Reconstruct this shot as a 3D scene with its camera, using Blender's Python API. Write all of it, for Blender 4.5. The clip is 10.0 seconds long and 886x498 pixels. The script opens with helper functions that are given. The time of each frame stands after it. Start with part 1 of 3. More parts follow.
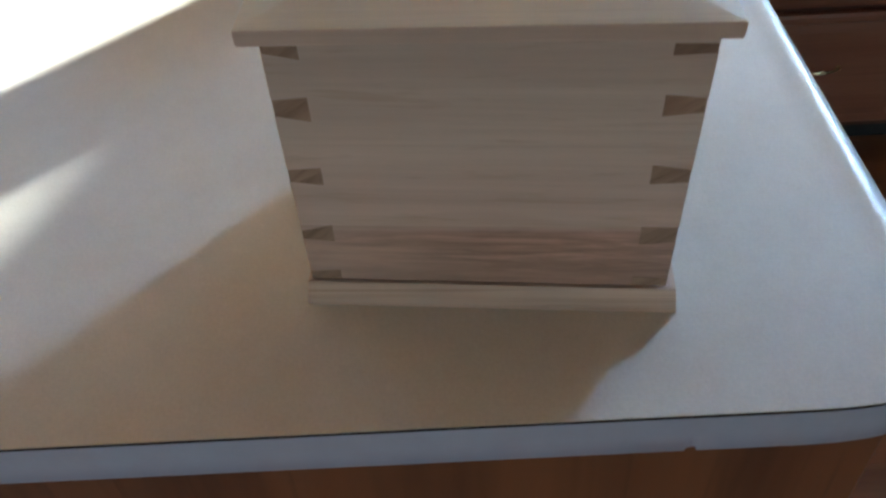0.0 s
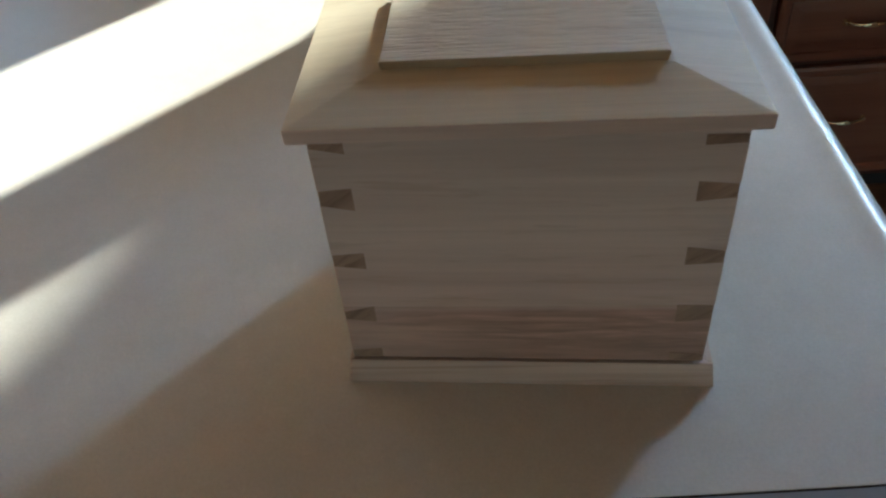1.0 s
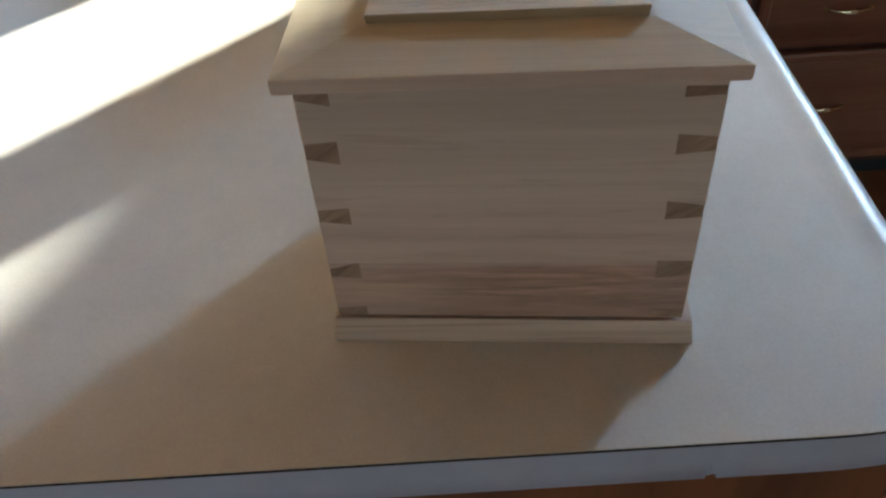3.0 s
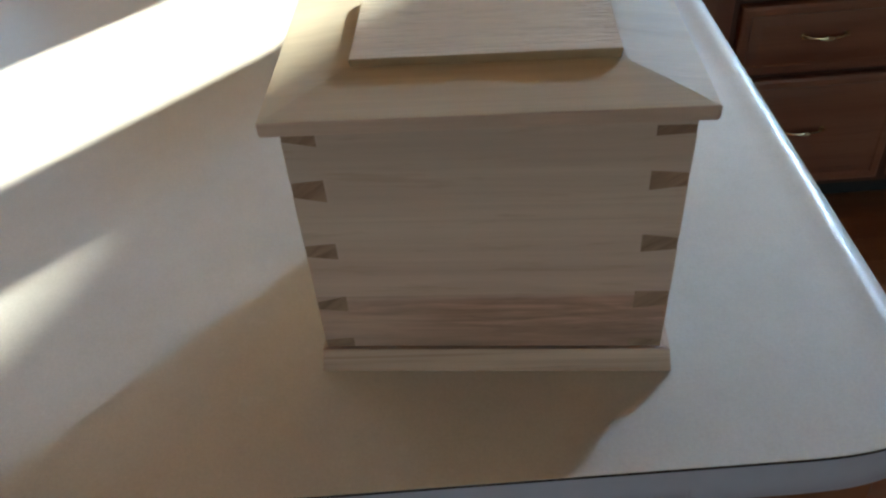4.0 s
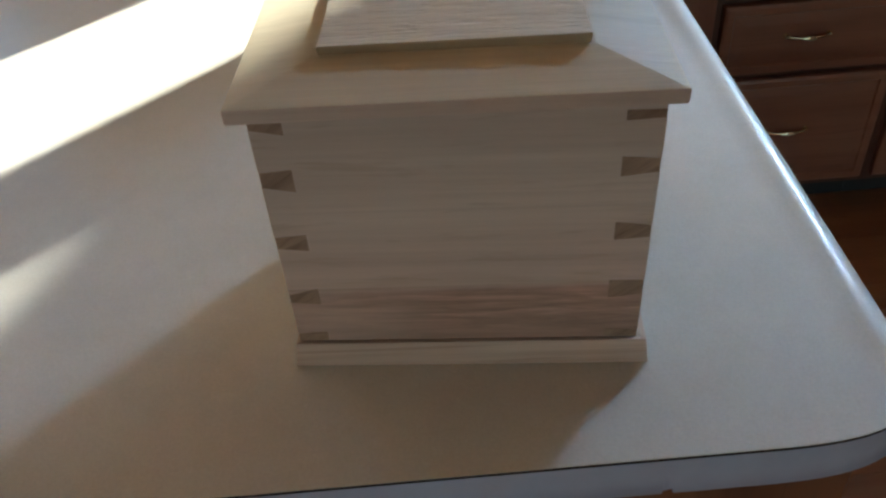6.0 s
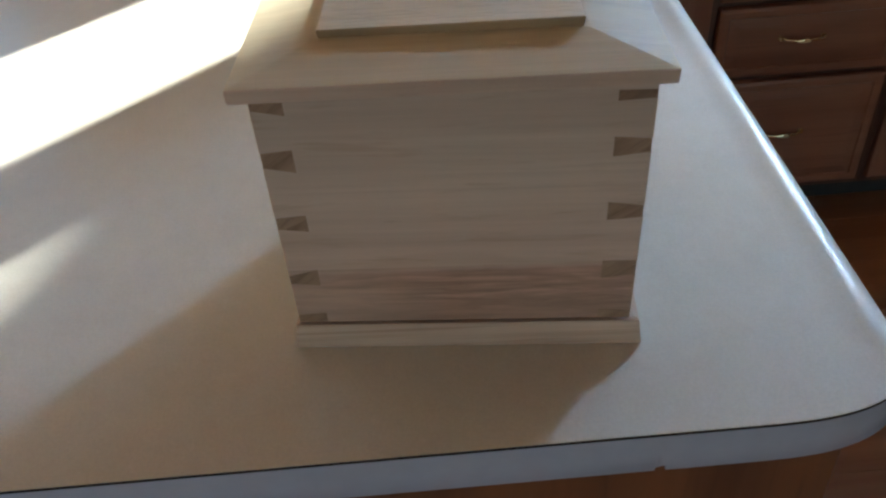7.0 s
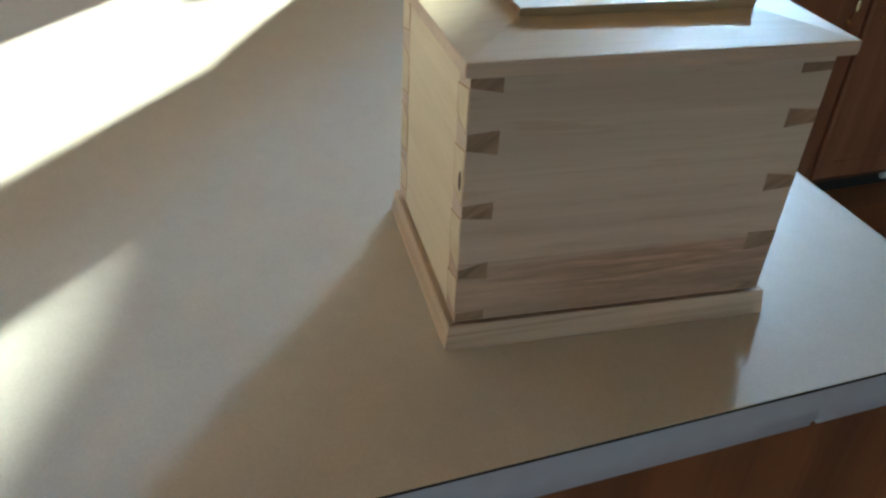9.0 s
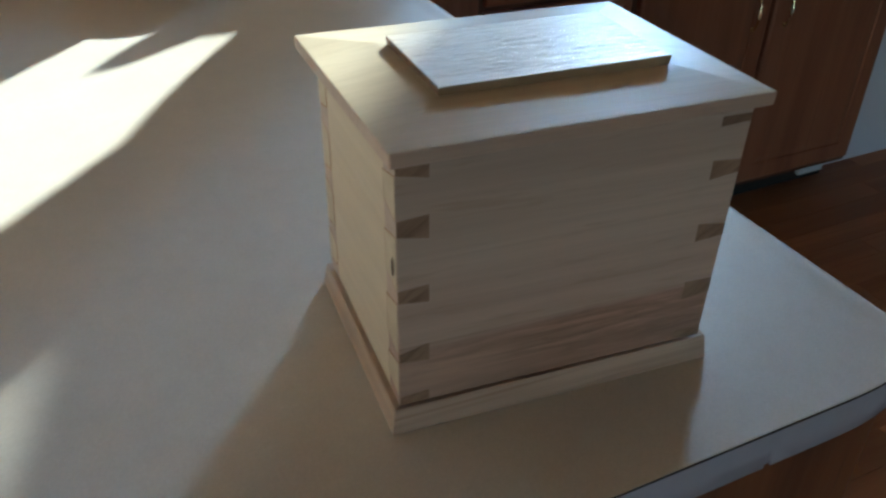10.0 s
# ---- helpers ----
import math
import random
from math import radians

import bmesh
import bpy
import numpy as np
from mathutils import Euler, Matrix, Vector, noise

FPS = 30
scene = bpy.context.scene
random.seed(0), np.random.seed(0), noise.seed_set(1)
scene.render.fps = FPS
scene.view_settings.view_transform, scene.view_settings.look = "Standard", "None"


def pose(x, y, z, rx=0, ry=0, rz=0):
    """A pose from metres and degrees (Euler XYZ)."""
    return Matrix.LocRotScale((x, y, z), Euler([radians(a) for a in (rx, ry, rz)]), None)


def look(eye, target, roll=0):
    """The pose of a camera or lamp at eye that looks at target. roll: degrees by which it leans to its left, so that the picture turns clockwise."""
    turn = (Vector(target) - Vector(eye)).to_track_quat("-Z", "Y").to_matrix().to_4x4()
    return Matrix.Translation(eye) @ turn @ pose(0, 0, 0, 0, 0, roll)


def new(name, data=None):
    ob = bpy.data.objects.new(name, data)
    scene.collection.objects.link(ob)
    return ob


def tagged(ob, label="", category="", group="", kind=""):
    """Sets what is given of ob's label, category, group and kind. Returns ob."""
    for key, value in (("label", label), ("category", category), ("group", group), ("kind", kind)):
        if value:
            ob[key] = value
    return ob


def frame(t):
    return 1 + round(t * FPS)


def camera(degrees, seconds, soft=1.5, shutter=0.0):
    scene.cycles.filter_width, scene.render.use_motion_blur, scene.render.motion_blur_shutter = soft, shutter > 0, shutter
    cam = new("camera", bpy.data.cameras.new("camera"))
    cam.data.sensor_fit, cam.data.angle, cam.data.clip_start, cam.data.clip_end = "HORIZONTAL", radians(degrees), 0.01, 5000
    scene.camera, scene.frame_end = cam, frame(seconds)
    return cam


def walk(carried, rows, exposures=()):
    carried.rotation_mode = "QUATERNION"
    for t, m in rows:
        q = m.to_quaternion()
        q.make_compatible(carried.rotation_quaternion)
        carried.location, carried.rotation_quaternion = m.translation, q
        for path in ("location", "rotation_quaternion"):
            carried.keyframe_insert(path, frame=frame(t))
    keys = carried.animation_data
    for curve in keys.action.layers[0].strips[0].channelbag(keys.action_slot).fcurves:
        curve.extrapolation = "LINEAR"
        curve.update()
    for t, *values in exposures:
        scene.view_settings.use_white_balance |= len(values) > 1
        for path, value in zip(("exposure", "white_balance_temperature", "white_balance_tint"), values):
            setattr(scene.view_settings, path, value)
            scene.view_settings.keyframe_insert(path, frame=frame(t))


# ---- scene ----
cam = camera(55.0, 10.0, soft=2.4, shutter=0.3)
PATH = [
    (0, (0.012, -0.388, 1.346), (-0.14, 1.043, -0.042), -3.1),
    (0.5, (0.008, -0.38, 1.369), (-0.175, 1.095, 0.031), -3.9),
    (1, (0.003, -0.384, 1.373), (-0.205, 1.115, 0.065), -5.2),
    (1.5, (0.002, -0.389, 1.364), (-0.204, 1.112, 0.058), -5.3),
    (2, (-0.002, -0.396, 1.358), (-0.193, 1.097, 0.041), -4.9),
    (2.5, (0.0, -0.401, 1.353), (-0.181, 1.085, 0.027), -4.4),
    (4, (0.009, -0.414, 1.375), (-0.138, 1.117, 0.096), -4.1),
    (4.5, (0.008, -0.416, 1.371), (-0.128, 1.125, 0.103), -4.1),
    (5, (0.005, -0.418, 1.366), (-0.134, 1.127, 0.103), -4.4),
    (5.5, (0.017, -0.412, 1.363), (-0.112, 1.13, 0.095), -4.2),
    (7, (0.022, -0.437, 1.355), (-0.1, 1.12, 0.105), -4.0),
    (7.5, (0.019, -0.444, 1.326), (-0.057, 1.135, 0.101), -2.9),
    (8, (-0.001, -0.444, 1.305), (0.024, 1.173, 0.129), -1.1),
    (8.2, (-0.06, -0.432, 1.304), (0.084, 1.184, 0.136), 1.2),
    (8.3, (-0.081, -0.436, 1.306), (0.049, 1.19, 0.149), 0.3),
    (8.5, (-0.159, -0.437, 1.31), (0.09, 1.171, 0.147), 1.8),
    (9, (-0.258, -0.426, 1.308), (0.211, 1.152, 0.173), 4.2),
    (9.5, (-0.28, -0.422, 1.319), (0.287, 1.146, 0.215), 4.3),
    (10, (-0.249, -0.393, 1.333), (0.37, 1.164, 0.242), 1.7),
]
EXPOSURES = [  # seconds, stops, kelvin, tint
    (0.0, 2.51, 5750, -3), (0.5, 2.27, 6000, -6), (1.0, 1.95, 5970, -4), (1.5, 2.00, 6080, -3), (2.0, 2.04, 6080, -2), (2.5, 2.28, 6100, -1),
    (4.0, 2.28, 6150, -4), (4.5, 2.24, 6150, -4), (5.5, 2.15, 6150, -3), (7.0, 2.35, 6100, -3), (7.5, 2.39, 6050, -3), (8.2, 2.74, 6260, -5),
    (8.6, 2.64, 6400, -8), (9.0, 2.35, 6000, -12), (9.5, 2.07, 5830, -9), (10.0, 1.84, 5680, -8)]
walk(cam, [(t, look(eye, target, roll)) for t, eye, target, roll in PATH], EXPOSURES)

# ---------------------------------------------------------------- light
# The box stands square to the world axes; the kitchen is turned against it.
TURN = 5.71
ROOM = pose(0, 0, 0, 0, 0, TURN)
SUN_AZ, SUN_EL = 37.5, 20.0          # degrees clockwise from +y, degrees up

world = bpy.data.worlds.new("sky")
scene.world = world
world.use_nodes = True
wn = world.node_tree
sky = wn.nodes.new("ShaderNodeTexSky")
sky.sky_type, sky.sun_disc = "NISHITA", False
sky.sun_elevation, sky.sun_rotation = radians(SUN_EL), radians(SUN_AZ)
wn.links.new(sky.outputs["Color"], wn.nodes["Background"].inputs["Color"])
wn.nodes["Background"].inputs["Strength"].default_value = 0.15


def lamp(name, kind, power, color, m, size=None, angle=None):
    data = bpy.data.lights.new(name, kind)
    data.energy, data.color = power, color
    if size:
        data.shape, data.size, data.size_y = "RECTANGLE", size[0], size[1]
    if angle:
        data.angle = radians(angle)
    ob = new(name, data)
    ob.matrix_world = m
    return ob


az, el = radians(SUN_AZ), radians(SUN_EL)
SUN_WAY = Vector((math.sin(az) * math.cos(el), math.cos(az) * math.cos(el), math.sin(el)))
lamp("sun", "SUN", 5.0, (1.0, 0.92, 0.80), look(SUN_WAY * 10, (0, 0, 0)), angle=0.5)
# daylight of the two windows behind the camera
SKY_BLUE = (0.43, 0.53, 0.76)
GLOW_NEAR, GLOW_FAR, GLOW_CORE, GLOW_SPOT = 4.2, 1.2, 70.0, 370.0      # backdrop glow: haze beside the sun, sky away from it, added core and added spot
for u, watts in ((-1.35, 0.96), (1.45, 0.2)):
    lamp("window_daylight", "AREA", watts, SKY_BLUE, ROOM @ pose(u, -2.36, 0.72, 90, 0, 0), size=(1.1, 1.1))


# ---------------------------------------------------------------- materials
def mat(name):
    m = bpy.data.materials.new(name)
    m.use_nodes = True
    return m, m.node_tree, m.node_tree.nodes["Principled BSDF"]


def node(nt, kind, inputs=(), operation="", data_type="", blend_type=""):
    n = nt.nodes.new("ShaderNode" + kind)
    if operation:
        n.operation = operation
    if data_type:
        n.data_type = data_type
    if blend_type:
        n.blend_type = blend_type
    for k, v in dict(inputs).items():
        if hasattr(v, "links"):
            nt.links.new(v, n.inputs[k])
        else:
            n.inputs[k].default_value = v
    return n


def ramp(nt, fac, stops):
    n = nt.nodes.new("ShaderNodeValToRGB")
    nt.links.new(fac, n.inputs["Fac"])
    while len(n.color_ramp.elements) < len(stops):
        n.color_ramp.elements.new(0.5)
    for e, (p, c) in zip(n.color_ramp.elements, stops):
        e.position, e.color = p, (*c, 1) if len(c) == 3 else c
    return n.outputs["Color"]


def mix(nt, fac, a, b, blend="MIX"):
    n = node(nt, "Mix", data_type="RGBA", blend_type=blend)
    for s, v in ((0, fac), (6, a), (7, b)):
        if hasattr(v, "links"):
            nt.links.new(v, n.inputs[s])
        else:
            n.inputs[s].default_value = v if s == 0 else (*v[:3], 1)
    return n.outputs[2]


def bump(nt, bsdf, height, strength, distance):
    b = node(nt, "Bump", {"Height": height, "Strength": strength, "Distance": distance})
    nt.links.new(b.outputs["Normal"], bsdf.inputs["Normal"])


def wood(name, light, dark, along="X", stretch=0.06, rough=0.5, size=60.0, vary=0.0, coat=0.0, heart=None, relief=0.0004, shine=0.5, dash=0.55, tilt=0.0, pores=0.0):
    """Straight-grained wood; along is the grain's axis; heart adds a brown heartwood streak low on the board; pores adds open pores."""
    m, nt, bsdf = mat(name)
    co = node(nt, "TexCoord").outputs["Object"]
    if vary:
        rnd = node(nt, "ObjectInfo").outputs["Random"]
        off = node(nt, "VectorMath", {0: co, 1: node(nt, "CombineXYZ", {"X": node(nt, "Math", {0: rnd, 1: 17.0}, operation="MULTIPLY").outputs[0], "Y": rnd, "Z": node(nt, "Math", {0: rnd, 1: 5.0}, operation="MULTIPLY").outputs[0]}).outputs[0]}, operation="ADD")
        co = off.outputs[0]
    if tilt:
        co = node(nt, "Mapping", {"Vector": co, "Rotation": (0.0, radians(tilt), 0.0)}).outputs["Vector"]
    s = [1.0, 1.0, 1.0]
    s["XYZ".index(along)] = stretch
    mp = node(nt, "Mapping", {"Vector": co, "Scale": s}).outputs["Vector"]
    broad = node(nt, "TexNoise", {"Vector": mp, "Scale": size * 0.45, "Detail": 3.0, "Roughness": 0.55, "Distortion": 0.6}).outputs["Fac"]
    fine = node(nt, "TexNoise", {"Vector": mp, "Scale": size * 5, "Detail": 5.0, "Roughness": 0.7, "Distortion": 0.2}).outputs["Fac"]
    s2 = list(s)
    s2["XYZ".index(along)] = stretch * 0.5
    mp2 = node(nt, "Mapping", {"Vector": co, "Scale": s2, "Location": (0.37, 0.11, 0.23)}).outputs["Vector"]
    lines = node(nt, "TexNoise", {"Vector": mp2, "Scale": size * 2.2, "Detail": 2.0, "Roughness": 0.5, "Distortion": 1.2}).outputs["Fac"]
    c = ramp(nt, broad, [(0.30, dark), (0.62, light)])
    c = mix(nt, ramp(nt, lines, [(0.56, (0, 0, 0)), (0.72, (dash, dash, dash))]), c, dark)
    c = mix(nt, 0.24, c, ramp(nt, fine, [(0.25, (0.45, 0.45, 0.45)), (0.75, (1, 1, 1))]), "MULTIPLY")
    if heart:
        xyz = node(nt, "SeparateXYZ", {0: node(nt, "TexCoord").outputs["Object"]})
        x, z = xyz.outputs["X"], xyz.outputs["Z"]
        # the sapwood turns from greyish at the top of the board to pinkish lower down
        c = mix(nt, node(nt, "MapRange", {"Value": z, "From Min": 0.17, "From Max": 0.08, "To Min": 0.0, "To Max": 1.0}).outputs[0], mix(nt, 1.0, c, (0.96, 1.0, 1.03), "MULTIPLY"), mix(nt, 1.0, c, (0.99, 0.945, 0.955), "MULTIPLY"))
        # wavy upper limit of the streak, highest near the middle, with two thin dark lines along it
        sw = node(nt, "Mapping", {"Vector": node(nt, "TexCoord").outputs["Object"], "Scale": (0.08, 1.0, 1.0), "Location": (3.3, 0.0, 1.7)}).outputs["Vector"]
        wob = node(nt, "TexNoise", {"Vector": sw, "Scale": 26.0, "Detail": 3.0, "Roughness": 0.55}).outputs["Fac"]
        streak = node(nt, "TexNoise", {"Vector": sw, "Scale": 210.0, "Detail": 4.0, "Roughness": 0.6, "Distortion": 0.5}).outputs["Fac"]
        level = node(nt, "Math", {0: x, 1: 0.022, 2: 0.0685}, operation="MULTIPLY_ADD").outputs[0]
        top = node(nt, "Math", {0: wob, 1: 0.0085, 2: level}, operation="MULTIPLY_ADD").outputs[0]
        depth = node(nt, "Math", {0: top, 1: z}, operation="SUBTRACT").outputs[0]
        inside = node(nt, "MapRange", {"Value": depth, "From Min": -0.0012, "From Max": 0.0050}).outputs[0]
        rim = ramp(nt, node(nt, "MapRange", {"Value": depth, "From Min": -0.016, "From Max": 0.024}).outputs[0], [(0.0, (0, 0, 0)), (0.37, (0, 0, 0)), (0.405, (0.9, 0.9, 0.9)), (0.45, (0.1, 0.1, 0.1)), (0.60, (0, 0, 0))])
        reach = node(nt, "MapRange", {"Value": x, "From Min": -0.100, "From Max": -0.01, "To Min": 0.50, "To Max": 1.0}).outputs[0]
        hc = ramp(nt, streak, [(0.36, tuple(0.66 * h for h in heart)), (0.50, heart), (0.64, tuple(1.42 * h for h in heart))])
        hc = mix(nt, node(nt, "MapRange", {"Value": z, "From Min": 0.046, "From Max": 0.033, "To Min": 0.0, "To Max": 0.55}).outputs[0], hc, tuple(0.62 * h for h in heart))
        # a paler arch of the heartwood over the middle
        off = node(nt, "Math", {0: x, 1: 0.006}, operation="ADD").outputs[0]
        hump = node(nt, "Math", {0: node(nt, "Math", {0: off, 1: off}, operation="MULTIPLY").outputs[0], 1: -3.4, 2: 0.0755}, operation="MULTIPLY_ADD").outputs[0]
        hump = node(nt, "Math", {0: node(nt, "Math", {0: wob, 1: 0.022, 2: hump}, operation="MULTIPLY_ADD").outputs[0], 1: z}, operation="SUBTRACT").outputs[0]
        arch = ramp(nt, node(nt, "MapRange", {"Value": hump, "From Min": -0.001, "From Max": 0.015}).outputs[0], [(0.0, (0, 0, 0)), (0.30, (0.17, 0.17, 0.17)), (0.55, (0.12, 0.12, 0.12)), (1.0, (0.10, 0.10, 0.10))])
        c = mix(nt, arch, c, heart)
        f = node(nt, "Math", {0: inside, 1: reach}, operation="MULTIPLY").outputs[0]
        f = node(nt, "Math", {0: f, 1: 0.86}, operation="MULTIPLY").outputs[0]
        # a few long brown mineral streaks in the pale wood
        mk = node(nt, "Mapping", {"Vector": node(nt, "TexCoord").outputs["Object"], "Scale": (0.10, 1.0, 1.0), "Location": (0.21, 0.0, 0.043)}).outputs["Vector"]
        marks = node(nt, "TexNoise", {"Vector": mk, "Scale": 150.0, "Detail": 3.0, "Roughness": 0.55, "Distortion": 0.4}).outputs["Fac"]
        c = mix(nt, ramp(nt, marks, [(0.57, (0, 0, 0)), (0.71, (0.40, 0.40, 0.40))]), c, (0.39, 0.265, 0.195))
        c = mix(nt, f, c, hc)
        fade = node(nt, "TexNoise", {"Vector": sw, "Scale": 40.0, "Detail": 1.0}).outputs["Fac"]
        fade = node(nt, "MapRange", {"Value": fade, "From Min": 0.40, "From Max": 0.62, "To Min": 0.0, "To Max": 0.55}).outputs[0]
        c = mix(nt, node(nt, "Math", {0: rim, 1: fade}, operation="MULTIPLY").outputs[0], c, tuple(0.45 * h for h in heart))
    if vary:
        c = mix(nt, vary, c, ramp(nt, node(nt, "ObjectInfo").outputs["Random"], [(0.0, (0.45, 0.42, 0.40)), (1.0, (1.0, 1.0, 1.0))]), "MULTIPLY")
    nt.links.new(c, bsdf.inputs["Base Color"])
    r = node(nt, "MapRange", {"Value": fine, "To Min": rough - 0.08, "To Max": rough + 0.12}).outputs[0]
    nt.links.new(r, bsdf.inputs["Roughness"])
    bsdf.inputs["Specular IOR Level"].default_value = shine
    bsdf.inputs["Coat Weight"].default_value = coat
    bsdf.inputs["Coat Roughness"].default_value = 0.25
    height = node(nt, "Math", {0: lines, 1: 1.5, 2: fine}, operation="MULTIPLY_ADD").outputs[0]
    if pores:
        s3 = list(s)
        s3["XYZ".index(along)] = stretch * 1.6
        mp3 = node(nt, "Mapping", {"Vector": co, "Scale": s3, "Location": (0.71, 0.43, 0.0)}).outputs["Vector"]
        pit = node(nt, "TexNoise", {"Vector": mp3, "Scale": size * 7.0, "Detail": 2.0, "Roughness": 0.5, "Distortion": 0.4}).outputs["Fac"]
        patch = node(nt, "TexNoise", {"Vector": mp2, "Scale": size * 0.8, "Detail": 1.0}).outputs["Fac"]
        pit = node(nt, "Math", {0: patch, 1: 0.22, 2: pit}, operation="MULTIPLY_ADD").outputs[0]
        pit = node(nt, "MapRange", {"Value": pit, "From Min": 0.64, "From Max": 0.72}).outputs[0]
        c = mix(nt, node(nt, "Math", {0: pit, 1: pores}, operation="MULTIPLY").outputs[0], c, tuple(0.5 * d for d in dark))
        nt.links.new(c, bsdf.inputs["Base Color"])
        height = node(nt, "Math", {0: pit, 1: -2.5, 2: height}, operation="MULTIPLY_ADD").outputs[0]
    bump(nt, bsdf, height, 0.5, relief)
    return m


def plain(name, color, rough, metal=0.0, grain=0.12, size=40.0, relief=0.0003):
    m, nt, bsdf = mat(name)
    co = node(nt, "TexCoord").outputs["Object"]
    n1 = node(nt, "TexNoise", {"Vector": co, "Scale": size, "Detail": 5.0}).outputs["Fac"]
    n2 = node(nt, "TexNoise", {"Vector": co, "Scale": size * 0.08, "Detail": 3.0}).outputs["Fac"]
    lo = tuple(c * (1 - grain) for c in color)
    hi = tuple(min(1.0, c * (1 + grain)) for c in color)
    c = mix(nt, 0.5, ramp(nt, n1, [(0.3, lo), (0.7, hi)]), ramp(nt, n2, [(0.3, lo), (0.7, hi)]))
    nt.links.new(c, bsdf.inputs["Base Color"])
    nt.links.new(node(nt, "MapRange", {"Value": n2, "To Min": max(0.03, rough - 0.06), "To Max": rough + 0.08}).outputs[0], bsdf.inputs["Roughness"])
    bsdf.inputs["Metallic"].default_value = metal
    if relief:
        bump(nt, bsdf, n1, 0.4, relief)
    return m


def laminate_material():
    """Pale mottled countertop laminate with a fine linen-like speckle and a satin sheen."""
    m, nt, bsdf = mat("laminate")
    co = node(nt, "TexCoord").outputs["Object"]
    cloud = node(nt, "TexNoise", {"Vector": co, "Scale": 14.0, "Detail": 4.0, "Roughness": 0.6}).outputs["Fac"]
    spot = node(nt, "TexNoise", {"Vector": co, "Scale": 75.0, "Detail": 3.0, "Roughness": 0.6}).outputs["Fac"]
    grit = node(nt, "TexNoise", {"Vector": co, "Scale": 420.0, "Detail": 3.0}).outputs["Fac"]
    c = ramp(nt, cloud, [(0.32, (0.635, 0.61, 0.57)), (0.68, (0.675, 0.65, 0.61))])
    c = mix(nt, ramp(nt, spot, [(0.50, (0, 0, 0)), (0.72, (0.3, 0.3, 0.3))]), c, (0.585, 0.555, 0.51))
    c = mix(nt, ramp(nt, spot, [(0.25, (0.3, 0.3, 0.3)), (0.40, (0, 0, 0))]), c, (0.74, 0.72, 0.69))
    c = mix(nt, 0.22, c, ramp(nt, grit, [(0.3, (0.6, 0.6, 0.6)), (0.7, (1, 1, 1))]), "MULTIPLY")
    nt.links.new(c, bsdf.inputs["Base Color"])
    nt.links.new(node(nt, "MapRange", {"Value": cloud, "To Min": 0.30, "To Max": 0.38}).outputs[0], bsdf.inputs["Roughness"])
    bsdf.inputs["Specular IOR Level"].default_value = 0.38
    bump(nt, bsdf, grit, 0.25, 0.0002)
    return m


PALE, PALE_DARK = (0.670, 0.515, 0.445), (0.550, 0.405, 0.343)
POPLAR_FRONT = wood("poplar_front", PALE, PALE_DARK, "X", heart=(0.385, 0.220, 0.170), rough=0.55, dash=0.42, stretch=0.028)
POPLAR_X = wood("poplar_long", PALE, PALE_DARK, "X", rough=0.5, size=110, stretch=0.03)
PLINTH_X = wood("poplar_plinth", (0.72, 0.55, 0.475), (0.42, 0.275, 0.21), "X", rough=0.45, size=150, stretch=0.02, dash=0.7, tilt=2)
PLINTH_Y = wood("poplar_plinth_cross", (0.71, 0.56, 0.44), (0.46, 0.32, 0.24), "Y", rough=0.45, size=150, stretch=0.02, dash=0.7)
POPLAR_Y = wood("poplar_cross", (0.79, 0.67, 0.53), (0.69, 0.57, 0.435), "Y", rough=0.5, size=90)
POPLAR_LID = wood("poplar_lid", (0.695, 0.62, 0.485), (0.595, 0.52, 0.395), "X", rough=0.36, relief=0.0002, shine=0.18, dash=0.22, size=90, stretch=0.04)
POPLAR_CAP = wood("poplar_cap", (0.84, 0.765, 0.635), (0.76, 0.675, 0.55), "X", rough=0.36, relief=0.0006, shine=1.0, dash=0.10, stretch=0.05, pores=0.20)
END_GRAIN = wood("end_grain", (0.42, 0.275, 0.20), (0.21, 0.122, 0.083), "X", rough=0.6, size=190, stretch=0.12, vary=0.35, tilt=38)
# browner poplar for the cap's long edges, with their shade in the colour
POPLAR_SHADE = wood("poplar_shaded_edge", (0.46, 0.35, 0.24), (0.32, 0.23, 0.15), "X", rough=0.6)
END_PALE = wood("end_grain_pale", (0.80, 0.68, 0.53), (0.68, 0.56, 0.42), "X", rough=0.6, size=120, stretch=0.5, vary=0.2)
RECESS = wood("poplar_recess", (0.50, 0.27, 0.13), (0.38, 0.20, 0.10), "X", rough=0.6)
LAMINATE = laminate_material()
# neutral edge laminate; the blue of the window light is put into its colour
EDGE_BLUE_LIT = plain("edge_blue_lit", (0.38, 0.385, 0.505), 0.22, grain=0.06, size=60)
SEAM = plain("laminate_core", (0.014, 0.007, 0.005), 0.9)
CHERRY_H = wood("cherry_across", (0.30, 0.110, 0.062), (0.215, 0.072, 0.040), "X", rough=0.42, size=30, vary=0.25, coat=0.08)
CHERRY_V = wood("cherry_upright", (0.30, 0.110, 0.062), (0.215, 0.072, 0.040), "Z", rough=0.42, size=30, vary=0.25, coat=0.08)
# frame behind the fronts, darkened in colour for the shade in the gaps
CHERRY_SHADE = wood("cherry_frame_shade", (0.10, 0.034, 0.020), (0.06, 0.021, 0.013), "Z", rough=0.36, size=30, coat=0.25)
PANEL_WOOD = wood("end_panel_wood", (0.185, 0.062, 0.027), (0.075, 0.024, 0.012), "Z", rough=0.4, size=26, stretch=0.08, coat=0.2)
